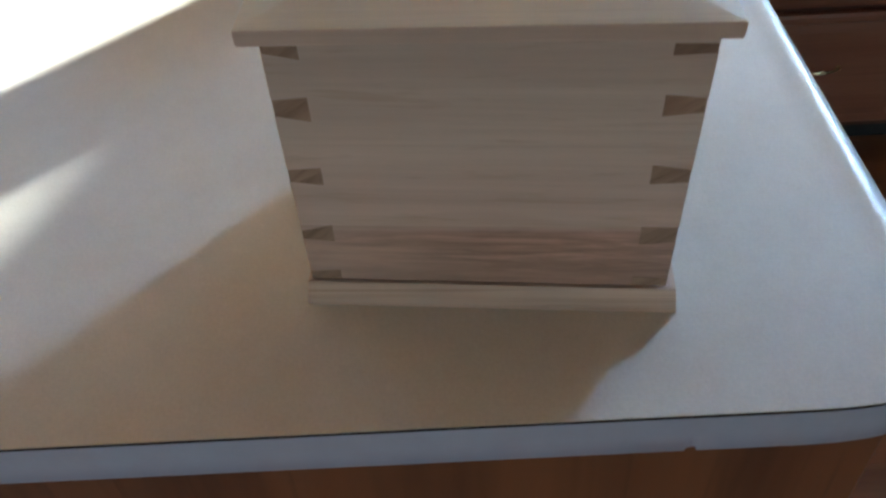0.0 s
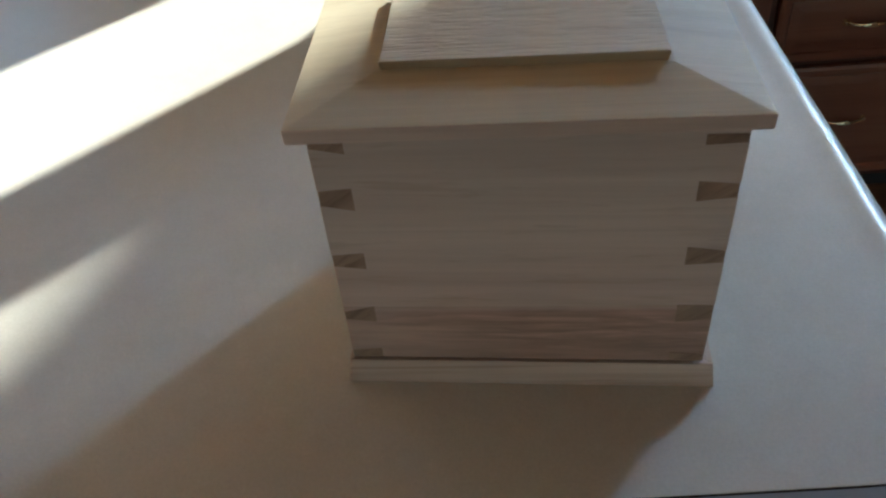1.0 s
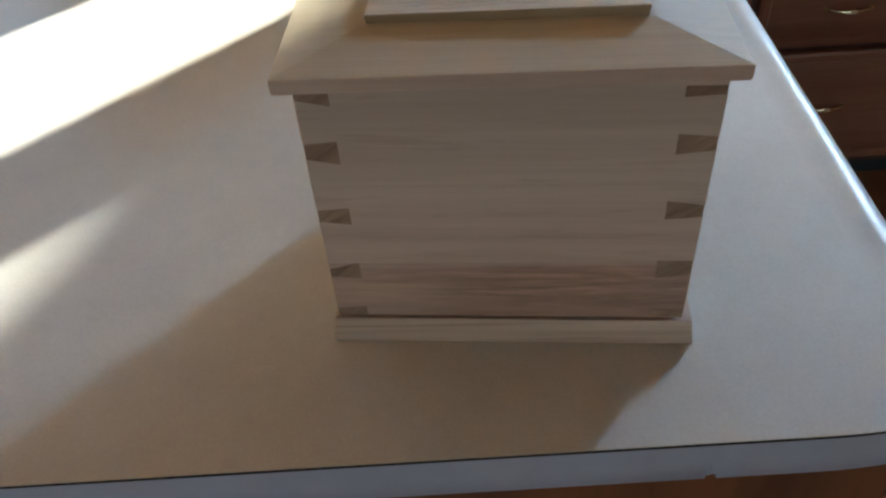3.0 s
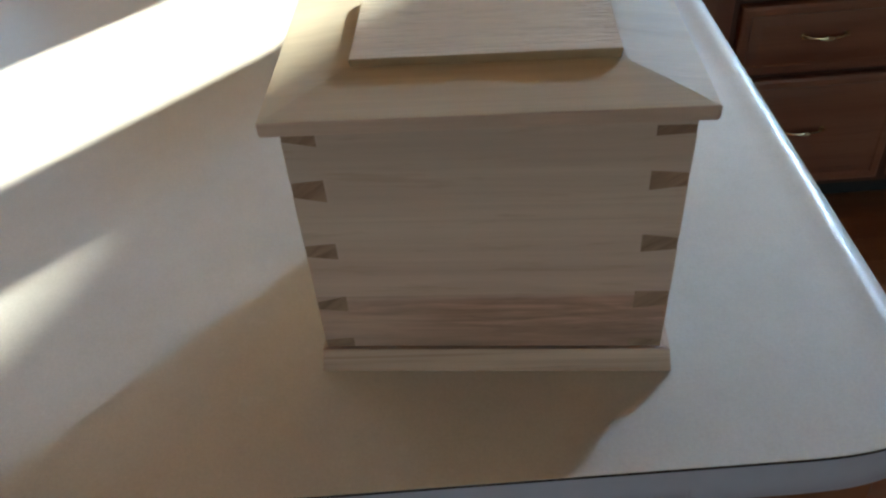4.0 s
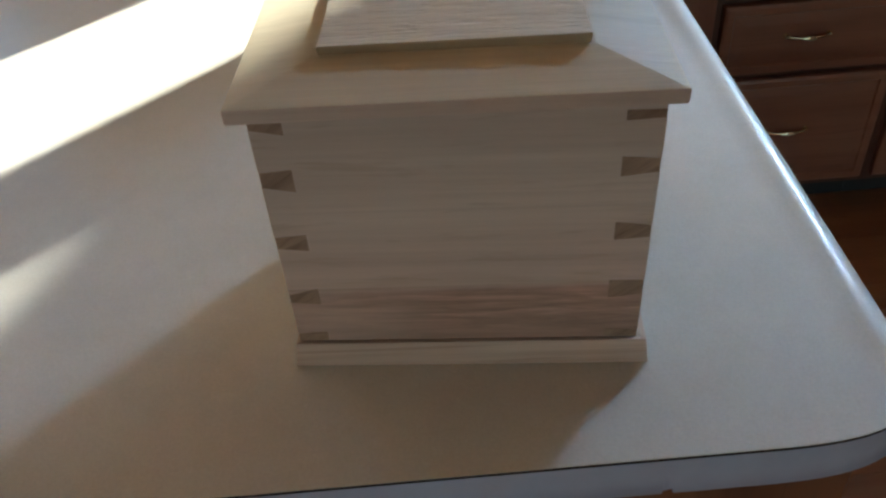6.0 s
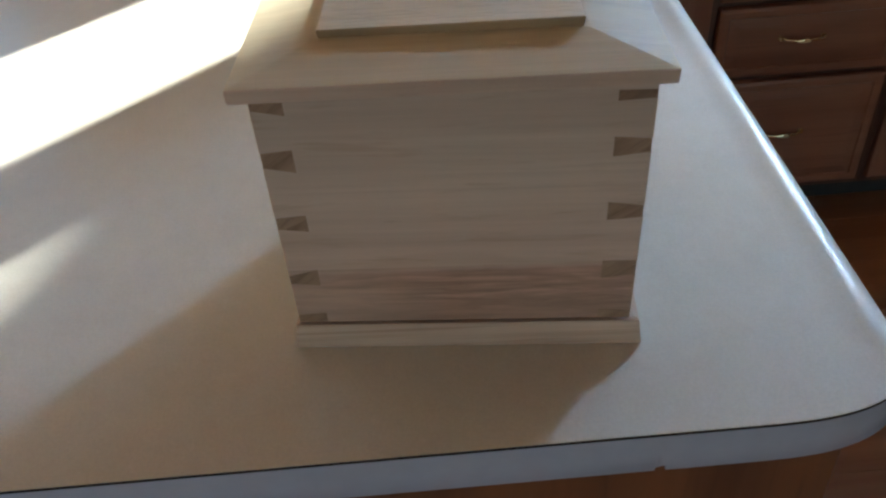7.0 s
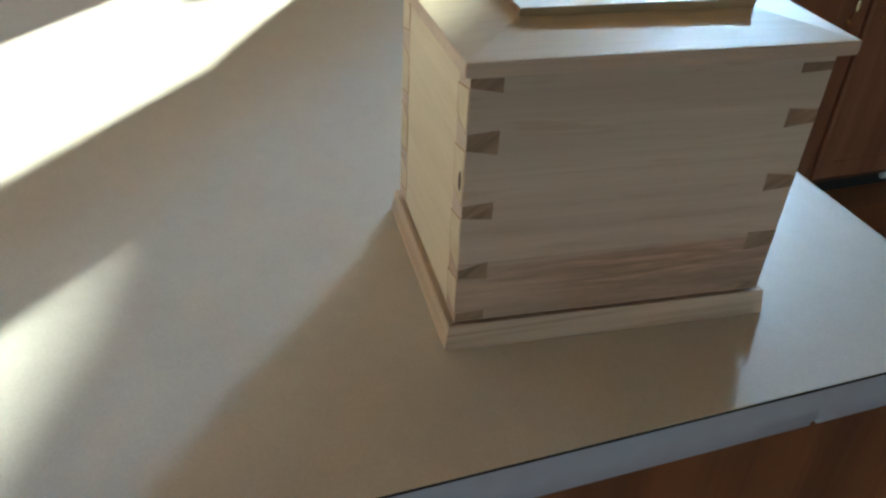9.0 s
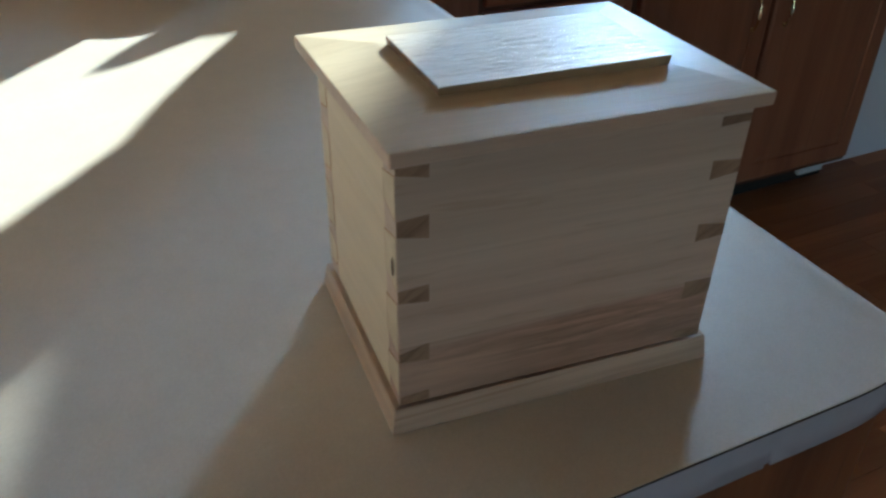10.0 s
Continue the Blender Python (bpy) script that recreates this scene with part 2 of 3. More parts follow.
FLOOR_WOOD = wood("floor_oak", (0.48, 0.20, 0.080), (0.34, 0.125, 0.048), "X", rough=0.5, size=22, vary=0.4, coat=0.0)
BRASS = plain("brass", (0.86, 0.74, 0.50), 0.25, metal=1.0, grain=0.1, size=90)
BLACK = plain("toe_black", (0.02, 0.016, 0.014), 0.6)
# north wall and ceiling, both unseen, tinted orange so their bounce warms the counter
WALL = plain("wall_paint", (0.82, 0.58, 0.33), 0.8, grain=0.03, size=80)
WALL_CREAM = plain("wall_cream", (0.80, 0.70, 0.55), 0.8, grain=0.03, size=80)
# unseen south and east walls darkened to cut bounce on box and doors
WALL_DIM = plain("wall_dim", (0.27, 0.26, 0.27), 0.8, grain=0.04, size=80)
WALL_PALE = plain("wall_lilac", (0.62, 0.60, 0.70), 0.8, grain=0.03, size=80)
WHITE = plain("white_paint", (0.58, 0.58, 0.63), 0.5, grain=0.03, size=30)
CEIL = plain("ceiling_tint", (0.90, 0.615, 0.405), 0.9, grain=0.03, size=60)
UNDER = plain("subfloor", (0.06, 0.03, 0.015), 0.8)
BOWL = wood("dark_turned_wood", (0.12, 0.055, 0.03), (0.06, 0.025, 0.014), "Z", rough=0.4, size=40)
KNOT = plain("knot_wood", (0.11, 0.055, 0.032), 0.6, grain=0.3, size=300)
TRAY_DARK = plain("tray_dark", (0.02, 0.02, 0.025), 0.4)
TRAY_PALE = plain("tray_lining", (0.45, 0.42, 0.50), 0.6)
SHADE_BLADE = plain("shade_blade", (0.06, 0.10, 0.035), 0.5)


def sky_glow():
    """Glow of the sky backdrop, with bright spots added near the sun to light the counter."""
    m = bpy.data.materials.new("backdrop_glow")
    m.use_nodes = True
    nt = m.node_tree
    nt.nodes.remove(nt.nodes["Principled BSDF"])
    off = node(nt, "VectorMath", {0: node(nt, "TexCoord").outputs["Object"], 1: (5.80, 6.0, 3.40)}, operation="DISTANCE").outputs["Value"]
    near = node(nt, "MapRange", {"Value": off, "From Min": 0.15, "From Max": 1.9, "To Min": 1.0, "To Max": 0.0}).outputs[0]
    power = node(nt, "Math", {0: node(nt, "Math", {0: near, 1: 3.2}, operation="POWER").outputs[0], 1: GLOW_NEAR, 2: GLOW_FAR}, operation="MULTIPLY_ADD").outputs[0]
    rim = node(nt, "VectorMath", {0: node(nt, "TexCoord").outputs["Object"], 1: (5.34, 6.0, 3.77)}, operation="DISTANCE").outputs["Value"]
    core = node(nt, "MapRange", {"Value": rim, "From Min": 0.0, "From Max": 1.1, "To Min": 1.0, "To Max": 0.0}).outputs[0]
    # glow tinted from blue at left to warm at right, to colour the counter's light
    u = node(nt, "SeparateXYZ", {0: node(nt, "TexCoord").outputs["Object"]}).outputs["X"]
    haze = node(nt, "MapRange", {"Value": u, "From Min": 4.0, "From Max": 8.0}).outputs[0]
    tint = ramp(nt, haze, [(0.08, (0.24, 0.62, 1.25)), (0.36, (0.445, 0.665, 1.0)), (0.52, (0.495, 0.66, 0.92)), (0.72, (0.78, 0.73, 0.55))])
    sky_part = node(nt, "VectorMath", {0: tint, "Scale": power}, operation="SCALE").outputs[0]
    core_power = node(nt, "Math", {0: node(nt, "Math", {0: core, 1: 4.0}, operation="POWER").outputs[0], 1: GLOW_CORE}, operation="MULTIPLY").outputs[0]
    # compact glow added by the sun, so the window post shades a band
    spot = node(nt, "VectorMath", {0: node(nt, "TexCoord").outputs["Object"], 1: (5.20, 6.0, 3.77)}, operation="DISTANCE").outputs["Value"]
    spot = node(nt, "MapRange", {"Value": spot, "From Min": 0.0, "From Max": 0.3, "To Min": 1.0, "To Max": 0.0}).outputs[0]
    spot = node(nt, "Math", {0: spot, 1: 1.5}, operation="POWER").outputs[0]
    core_power = node(nt, "Math", {0: spot, 1: GLOW_SPOT, 2: core_power}, operation="MULTIPLY_ADD").outputs[0]
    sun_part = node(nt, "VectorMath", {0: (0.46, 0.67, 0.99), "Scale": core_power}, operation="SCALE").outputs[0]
    both = node(nt, "VectorMath", {0: sky_part, 1: sun_part}, operation="ADD").outputs[0]
    e = node(nt, "Emission", {"Color": both, "Strength": 1.0})
    nt.links.new(e.outputs[0], nt.nodes["Material Output"].inputs["Surface"])
    return m


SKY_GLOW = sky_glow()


# ---------------------------------------------------------------- builders
def part(name, bm, material, parent=None, label="", at=None):
    """Links a bmesh as one mesh object, under a thing where one is given."""
    bmesh.ops.recalc_face_normals(bm, faces=bm.faces)
    me = bpy.data.meshes.new(name)
    bm.to_mesh(me)
    bm.free()
    for mm in material if isinstance(material, (list, tuple)) else [material]:
        me.materials.append(mm)
    ob = new(name, me)
    if at is not None:
        ob.matrix_basis = at
    ob.parent = parent
    if label:
        tagged(ob, label)
    return ob


def thing(name, m, label, category, group="", kind=""):
    ob = new(name)
    ob.empty_display_size = 0.05
    ob.matrix_basis = m
    return tagged(ob, label, category, group, kind)


def block(x0, x1, y0, y1, z0, z1, bev=0.0, seg=2, into=None):
    bm = into if into is not None else bmesh.new()
    made = bmesh.ops.create_cube(bm, size=1.0)["verts"]
    for v in made:
        v.co = Vector((x0 + (v.co.x + 0.5) * (x1 - x0), y0 + (v.co.y + 0.5) * (y1 - y0), z0 + (v.co.z + 0.5) * (z1 - z0)))
    if bev:
        edges = {e for v in made for e in v.link_edges}
        bmesh.ops.bevel(bm, geom=list(edges), offset=bev, segments=seg, profile=0.5, affect="EDGES")
    return bm


def hexa(bottom, top, bev=0.0):
    """A solid between two quads of four corners each, in the same order."""
    bm = bmesh.new()
    a = [bm.verts.new(p) for p in bottom]
    b = [bm.verts.new(p) for p in top]
    bm.faces.new(a)
    bm.faces.new(b)
    for i in range(4):
        bm.faces.new((a[i], a[(i + 1) % 4], b[(i + 1) % 4], b[i]))
    if bev:
        bmesh.ops.bevel(bm, geom=bm.edges[:], offset=bev, segments=2, profile=0.5, affect="EDGES")
    return bm


def rings(loops, close=True, caps=True):
    """A skin through loops of equal length."""
    bm = bmesh.new()
    vs = [[bm.verts.new(p) for p in l] for l in loops]
    n = len(vs[0])
    for a, b in zip(vs, vs[1:]):
        for i in range(n if close else n - 1):
            bm.faces.new((a[i], a[(i + 1) % n], b[(i + 1) % n], b[i]))
    if caps:
        bm.faces.new(vs[0])
        bm.faces.new(vs[-1])
    return bm


def smooth(ob):
    for p in ob.data.polygons:
        p.use_smooth = True
    return ob


# ---------------------------------------------------------------- the room
COUNTER_Z = 0.914
FRONT_V, FACE_V, NORTH_V = -0.0940, 1.2637, 1.874
WEST_U, EAST_U, SOUTH_V, CEIL_Z = -2.6, 3.4, -2.42, 2.44


def wall_with_openings(name, u0, u1, v0, v1, openings, material, label):
    """A wall along u between v0 and v1, in pieces round openings (ua, ub, za, zb)."""
    bm = bmesh.new()
    u = u0
    for ua, ub, za, zb in sorted(openings):
        block(u, ua, v0, v1, 0, CEIL_Z, into=bm)
        block(ua, ub, v0, v1, 0, za, into=bm)
        block(ua, ub, v0, v1, zb, CEIL_Z, into=bm)
        u = ub
    block(u, u1, v0, v1, 0, CEIL_Z, into=bm)
    return tagged(part(name, bm, material, at=ROOM), label, "wall", kind="structure")


# unseen sill blades that cut the sun patch: foot along and up, tip along and up, half width
SHADE_BLADES = [(-0.071, 0.146, -0.150, 0.297, 0.066), (-0.09, 0.205, 0.16, 0.215, 0.050), (0.025, 0.20, 0.102, 0.44, 0.055), (-0.06, 0.08, 0.16, 0.11, 0.085), (-0.06, 0.170, -0.30, 0.188, 0.052)]
# first opening is added out of view; sun through it gives warm bounce
BOUNCE_PANE = (-2.15, -1.12, 1.25, 2.15)
SUN_PANE = (0.712, 1.149, 1.20, 2.12)
SKY_PANE = (1.244, 2.60, 1.15, 2.14)
wall_with_openings("wall_north", WEST_U, EAST_U, NORTH_V, NORTH_V + 0.12, [BOUNCE_PANE, SUN_PANE, SKY_PANE], WALL, "plain painted kitchen wall with a window over the cabinets and an added opening")
wall_with_openings("wall_south", WEST_U, EAST_U, SOUTH_V - 0.12, SOUTH_V, [(-1.95, -0.75, 0.12, 1.32), (0.85, 2.05, 0.12, 1.32)], WALL_DIM, "plain painted wall with two windows")
tagged(part("wall_west", block(WEST_U - 0.12, WEST_U, SOUTH_V - 0.12, NORTH_V + 0.12, 0, CEIL_Z), WALL_CREAM, at=ROOM), "plain painted side wall of the kitchen", "wall", kind="structure")
tagged(part("wall_east", block(EAST_U, EAST_U + 0.12, SOUTH_V - 0.12, NORTH_V + 0.12, 0, CEIL_Z), WALL_DIM, at=ROOM), "plain painted side wall of the kitchen", "wall", kind="structure")
tagged(part("ceiling", block(WEST_U - 0.12, EAST_U + 0.12, SOUTH_V - 0.12, NORTH_V + 0.12, CEIL_Z, CEIL_Z + 0.1), CEIL, at=ROOM), "plain ceiling, tinted orange to warm the bounce light", "ceiling", kind="structure")
# unseen glowing backdrop outside the panes; its left edge is cut to block and shape the sunlight
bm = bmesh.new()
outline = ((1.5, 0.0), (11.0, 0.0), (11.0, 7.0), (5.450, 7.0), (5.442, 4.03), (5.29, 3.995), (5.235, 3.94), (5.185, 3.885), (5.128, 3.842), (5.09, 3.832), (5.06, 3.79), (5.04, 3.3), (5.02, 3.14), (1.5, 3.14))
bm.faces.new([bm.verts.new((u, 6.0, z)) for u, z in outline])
tagged(part("backdrop", bm, SKY_GLOW, at=ROOM), "glowing sky backdrop, cut to block and shape the sunlight", "sky", kind="structure")
# unseen blades added in the left-hand pane to shape the end of the sun patch
plant = thing("sill_shade", ROOM @ pose(1.02, NORTH_V + 0.05, 1.20), "unseen blades on the window sill that shape the sun patch", "plant")
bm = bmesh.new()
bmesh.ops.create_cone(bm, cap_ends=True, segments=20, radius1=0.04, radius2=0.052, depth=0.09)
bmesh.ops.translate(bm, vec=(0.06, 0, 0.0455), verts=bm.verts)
part("shade_foot", bm, TRAY_DARK, plant)
for base_u, base_z, tip_u, tip_z, wide in SHADE_BLADES:
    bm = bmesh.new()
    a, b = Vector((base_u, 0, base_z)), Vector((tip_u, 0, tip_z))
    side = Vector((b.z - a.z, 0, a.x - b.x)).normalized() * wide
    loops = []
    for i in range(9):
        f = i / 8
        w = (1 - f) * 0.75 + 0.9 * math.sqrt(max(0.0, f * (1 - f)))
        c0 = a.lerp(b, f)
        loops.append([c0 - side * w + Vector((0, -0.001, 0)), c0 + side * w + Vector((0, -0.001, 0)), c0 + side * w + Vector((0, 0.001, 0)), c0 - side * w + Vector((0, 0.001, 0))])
    part("shade_blade", rings(loops), SHADE_BLADE, plant)
# return wall beside the end of the cabinets, and a pale strip placed and cut to fit the camera's view
tagged(part("wall_return", block(2.0145, EAST_U - 0.002, FACE_V + 0.11, NORTH_V - 0.002, 0.0, CEIL_Z - 0.002), WALL_PALE, at=ROOM), "pale lilac-grey painted wall beside the cabinets", "wall", kind="structure")
tagged(part("baseboard", block(1.88, 1.99, FACE_V + 0.045, FACE_V + 0.062, 0.042, 0.088, 0.004), WHITE, at=ROOM), "short pale strip before the toe kick, fitted to the camera's view", "baseboard", kind="structure")

# ---------------------------------------------------------------- peninsula and its counter
counter = thing("countertop", ROOM, "pale mottled laminate countertop with a rounded corner and dark seam", "countertop")
turn_a = math.atan2(1.0, 0.0238)
CURVE_U, CURVE_P, CURVE_L = 0.17, 2.4, 0.172
right_dir = Vector((math.cos(turn_a), math.sin(turn_a)))
path = []                                    # (point, outward normal, share of rolled edge)
us = [-1.45, -1.2, -0.9, -0.6, -0.45, -0.3, -0.2, -0.1, 0.0, 0.06, 0.1166, 0.1170, 0.1195, 0.1200, 0.1238, 0.1242, 0.15, 0.16, 0.17]
for u in us:
    path.append((Vector((u, FRONT_V)), Vector((0, -1)), 0.0))
# the corner turns slowly at first and tightly at its end
spot, steps = Vector((CURVE_U, FRONT_V)), 40
for i in range(1, steps + 1):
    mid, a = turn_a * ((i - 0.5) / steps) ** CURVE_P, turn_a * (i / steps) ** CURVE_P
    spot = spot + Vector((math.cos(mid), math.sin(mid))) * (CURVE_L / steps)
    if i % 2 == 0:
        path.append((spot.copy(), Vector((math.sin(a), -math.cos(a))), max(0.0, (a / turn_a - 0.45) / 0.55)))
arc_end = path[-1][0]
nr = Vector((right_dir.y, -right_dir.x))
for s in (0.03, 0.08, 0.15, 0.25, 0.4, 0.6, 0.8, 1.0, 1.15):
    path.append((arc_end + right_dir * s, nr, 1.0))
SQUARE = [(0.034, 0), (0.026, 0), (0.019, 0), (0.014, 0), (0.010, 0), (0.006, 0), (0.003, 0), (0.0004, 0), (0.0, -0.0002), (0.0, -0.0027)]
ROLLED = [(0.042, 0), (0.034, 0.0004), (0.028, 0.0010), (0.0225, 0.0016), (0.0178, 0.0017), (0.0135, 0.0008), (0.0090, -0.0012), (0.0046, -0.0042), (0.0013, -0.0085), (0.0, -0.0125)]


def edge_point(p, n, share, k):
    (d0, z0), (d1, z1) = SQUARE[k], ROLLED[k]
    d, z = d0 + (d1 - d0) * share, z0 + (z1 - z0) * share
    q = p - n * d
    return (q.x, q.y, COUNTER_Z + z)


bm = bmesh.new()
rows = [[bm.verts.new(edge_point(p, n, s, k)) for k in range(len(SQUARE))] for p, n, s in path]
for i, (a, b) in enumerate(zip(rows, rows[1:])):
    for k in range(len(SQUARE) - 1):
        f = bm.faces.new((a[k], a[k + 1], b[k + 1], b[k]))
        f.smooth = k < 8 and path[i][2] > 0 or k < 6
        if k == 8 and path[i + 1][2] < 0.75:
            f.material_index = 1
far = [bm.verts.new((rows[-1][0].co.x, NORTH_V - 0.004, COUNTER_Z)), bm.verts.new((-1.45, NORTH_V - 0.004, COUNTER_Z))]
bm.faces.new([r[0] for r in rows] + far)
part("top", bm, [LAMINATE, SEAM], counter)

# the edge band below the seam, with a small chip out of its lower edge
bm = bmesh.new()
band = []
for p, n, s in path:
    top_z = COUNTER_Z + SQUARE[9][1] + (ROLLED[9][1] - SQUARE[9][1]) * s
    low = COUNTER_Z - 0.039
    if abs(n.y + 1) < 1e-6 and 0.1168 < p.x < 0.1240:
        low += 0.0046 if p.x > 0.1198 else 0.0036
    ins = [(0.0, top_z - 0.0001), (0.0, (top_z + low) / 2), (0.0, low + 0.001), (0.0008, low), (0.02, low)]
    band.append([bm.verts.new(((p - n * d).x, (p - n * d).y, z)) for d, z in ins])
for a, b in zip(band, band[1:]):
    for k in range(4):
        bm.faces.new((a[k], a[k + 1], b[k + 1], b[k])).smooth = True
part("edge_band", bm, EDGE_BLUE_LIT, counter, "smooth laminate edge band, blue window light in its colour, with a small chip")
part("core", block(-1.44, 0.272, FRONT_V + 0.021, 1.2, COUNTER_Z - 0.036, COUNTER_Z - 0.004), SEAM, counter)

base = thing("peninsula_cabinet", ROOM, "reddish-brown wooden base cabinet under the counter end", "cabinet")
part("end_panel", block(-1.40, 0.2505, FRONT_V + 0.010, FRONT_V + 0.030, 0.0, COUNTER_Z - 0.0395, 0.0015), PANEL_WOOD, base)
part("side_panel", block(0.232, 0.2485, FRONT_V + 0.0305, 1.2, 0.10, COUNTER_Z - 0.0395, 0.001), PANEL_WOOD, base)
part("toe_kick", block(0.15, 0.165, FRONT_V + 0.0305, 1.2, 0.0, 0.10), BLACK, base)
part("back_panel", block(-1.40, -1.382, FRONT_V + 0.0305, 1.2, 0.0, COUNTER_Z - 0.0395), PANEL_WOOD, base)

# ---------------------------------------------------------------- the wooden box
BOX = pose(0, 0, COUNTER_Z)
urn = thing("wooden_box", BOX, "pale poplar keepsake box with dovetailed corners and a raised-panel lid", "box")
# plinth: four mitred strips with sloping faces
BX, BY0, BY1, BH = 0.125, 0.0, 0.189, 0.0202
SL, WID = 0.0026, 0.020


def strip(a, b, outward):
    """A mitred strip along the plinth from corner a to corner b."""
    a, b, o = Vector(a), Vector(b), Vector(outward)
    d = (b - a).normalized()
    lo = [a, b, b - d * WID - o * WID, a + d * WID - o * WID]
    hi = [a + d * SL - o * SL, b - d * SL - o * SL, b - d * WID - o * WID, a + d * WID - o * WID]
    return hexa([(p.x, p.y, 0.0) for p in lo], [(p.x, p.y, BH) for p in hi], 0.0006)


part("plinth_strip", strip((-BX, BY0), (BX, BY0), (0, -1)), PLINTH_X, urn)
part("plinth_strip", strip((BX, BY1), (-BX, BY1), (0, 1)), POPLAR_X, urn)
part("plinth_strip", strip((-BX, BY1), (-BX, BY0), (-1, 0)), PLINTH_Y, urn)
part("plinth_strip", strip((BX, BY0), (BX, BY1), (1, 0)), PLINTH_Y, urn)
X0, X1, Y0, Y1, Z0, Z1, TH = -0.1190, 0.1152, 0.0028, 0.181, 0.0230, 0.2075, 0.0215
part("recessed_base", block(X0 + 0.006, X1 - 0.006, Y0 + 0.006, Y1 - 0.006, BH - 0.004, Z0 - 0.0002), RECESS, urn)


def flared(bm):
    """The ends stand out a little towards the top."""
    for v in bm.verts:
        v.co.x += (-0.0030 if v.co.x < 0 else 0.0024) * (v.co.z - Z0) / (Z1 - Z0)
    return bm


part("front_board", flared(block(X0, X1, Y0, Y0 + TH, Z0, Z1, 0.0007)), POPLAR_FRONT, urn, "pale board with a reddish-brown heartwood streak")
part("back_board", flared(block(X0, X1, Y1 - TH, Y1, Z0, Z1, 0.0007)), POPLAR_X, urn)
part("side_board", flared(block(X0 + 0.0002, X0 + TH, Y0 + TH + 0.0002, Y1 - TH - 0.0002, Z0, Z1, 0.0004)), POPLAR_Y, urn)
part("side_board", flared(block(X1 - TH, X1 - 0.0002, Y0 + TH + 0.0002, Y1 - TH - 0.0002, Z0, Z1, 0.0004)), POPLAR_Y, urn)
# end grain of the side boards in the front and the back: narrow outside, wide inside
PINS_L = [(0.1918, 0.2012, 0.1956, 0.2012), (0.1513, 0.1678, 0.1552, 0.1656), (0.1050, 0.1180, 0.1072, 0.1160), (0.0580, 0.0720, 0.0602, 0.0665), (Z0 + 0.0008, 0.0318, Z0 + 0.0008, 0.0300)]
PINS_R = [(0.1950, 0.2020, 0.1965, 0.2020), (0.1570, 0.1710, 0.1600, 0.1690), (0.1090, 0.1230, 0.1110, 0.1200), (0.0600, 0.0750, 0.0630, 0.0750), (Z0 + 0.0008, 0.0315, Z0 + 0.0008, 0.0300)]
PROUD = 0.00035


def pin(outer, inner, z, y, side):
    ia, ib, oa, ob_ = z
    face, back = y, y + (0.012 if side < 0 else -0.012)
    quad = [(outer, oa), (inner, ia), (inner, ib), (outer, ob_)]
    return hexa([(x, face, zz) for x, zz in quad], [(x, back, zz) for x, zz in quad], 0.0002)


for face_y, way in ((Y0 - PROUD, -1), (Y1 + PROUD, 1)):
    for zs in PINS_L:
        part("dovetail_pin", flared(pin(X0 + 0.0004, X0 + TH - 0.001, zs, face_y, way)), END_GRAIN, urn, "dark end-grain dovetail")
    for zs in PINS_R:
        part("dovetail_pin", flared(pin(X1 - 0.0004, X1 - TH - 0.001, zs, face_y, way)), END_GRAIN, urn, "dark end-grain dovetail")
# end grain of the front and back boards in the sides, between the pins
for face_x, way, pins in ((X0 - PROUD, 1, PINS_L), (X1 + PROUD, -1, PINS_R)):
    zs = sorted(pins, key=lambda p: p[0])
    for lo, hi in zip(zs, zs[1:]):
        a, b = lo[3] + 0.0012, hi[2] - 0.0012
        for y_out, y_in in ((Y0 + 0.0006, Y0 + TH), (Y1 - 0.0006, Y1 - TH)):
            quad = [(y_out, a), (y_in, a + 0.005), (y_in, b - 0.005), (y_out, b)]
            ring = [(y_out, a - 0.0011), (y_in + (y_in - y_out) * 0.05, a + 0.0042), (y_in + (y_in - y_out) * 0.05, b - 0.0042), (y_out, b + 0.0011)]
            part("glue_line", flared(hexa([(face_x + 0.00022 * way, y, z) for y, z in ring], [(face_x + 0.009 * way, y, z) for y, z in ring])), RECESS, urn)
            part("dovetail_tail", flared(hexa([(face_x, y, z) for y, z in quad], [(face_x + 0.010 * way, y, z) for y, z in quad], 0.0002)), END_PALE, urn)
# a small dark knot in the end grain beside the front corner
bm = bmesh.new()
bmesh.ops.create_uvsphere(bm, u_segments=12, v_segments=8, radius=0.0036)
bmesh.ops.scale(bm, vec=(0.25, 0.7, 2.0), verts=bm.verts)
bmesh.ops.translate(bm, vec=(X0 - PROUD, Y0 + 0.0065, 0.131), verts=bm.verts)
part("knot", flared(bm), KNOT, urn, "small dark knot")

# lid: thick edge, narrow flat, wide sloping field on each side; the cap lies on its middle
lid = new("lid")
lid.parent = urn
lid.matrix_basis = pose(-0.0045, 0.0903, Z1, 0, 0, 2.0)
tagged(lid, "loose-fitting bevelled lid set slightly askew")
LW, LD, LT = 0.1287, 0.0980, 0.0098


def rect(w, d, z):
    return [(-w, -d, z), (w, -d, z), (w, d, z), (-w, d, z)]


def soft_rect(w, d, z, r, n=4):
    """A rectangle with its corners rounded by r."""
    out = []
    for cx, cy, a0 in ((w - r, d - r, 0), (r - w, d - r, 90), (r - w, r - d, 180), (w - r, r - d, 270)):
        for k in range(n + 1):
            a = radians(a0 + 90 * k / n)
            out.append((cx + r * math.cos(a), cy + r * math.sin(a), z))
    return out


CAPW, CAPD = 0.0808, 0.0470
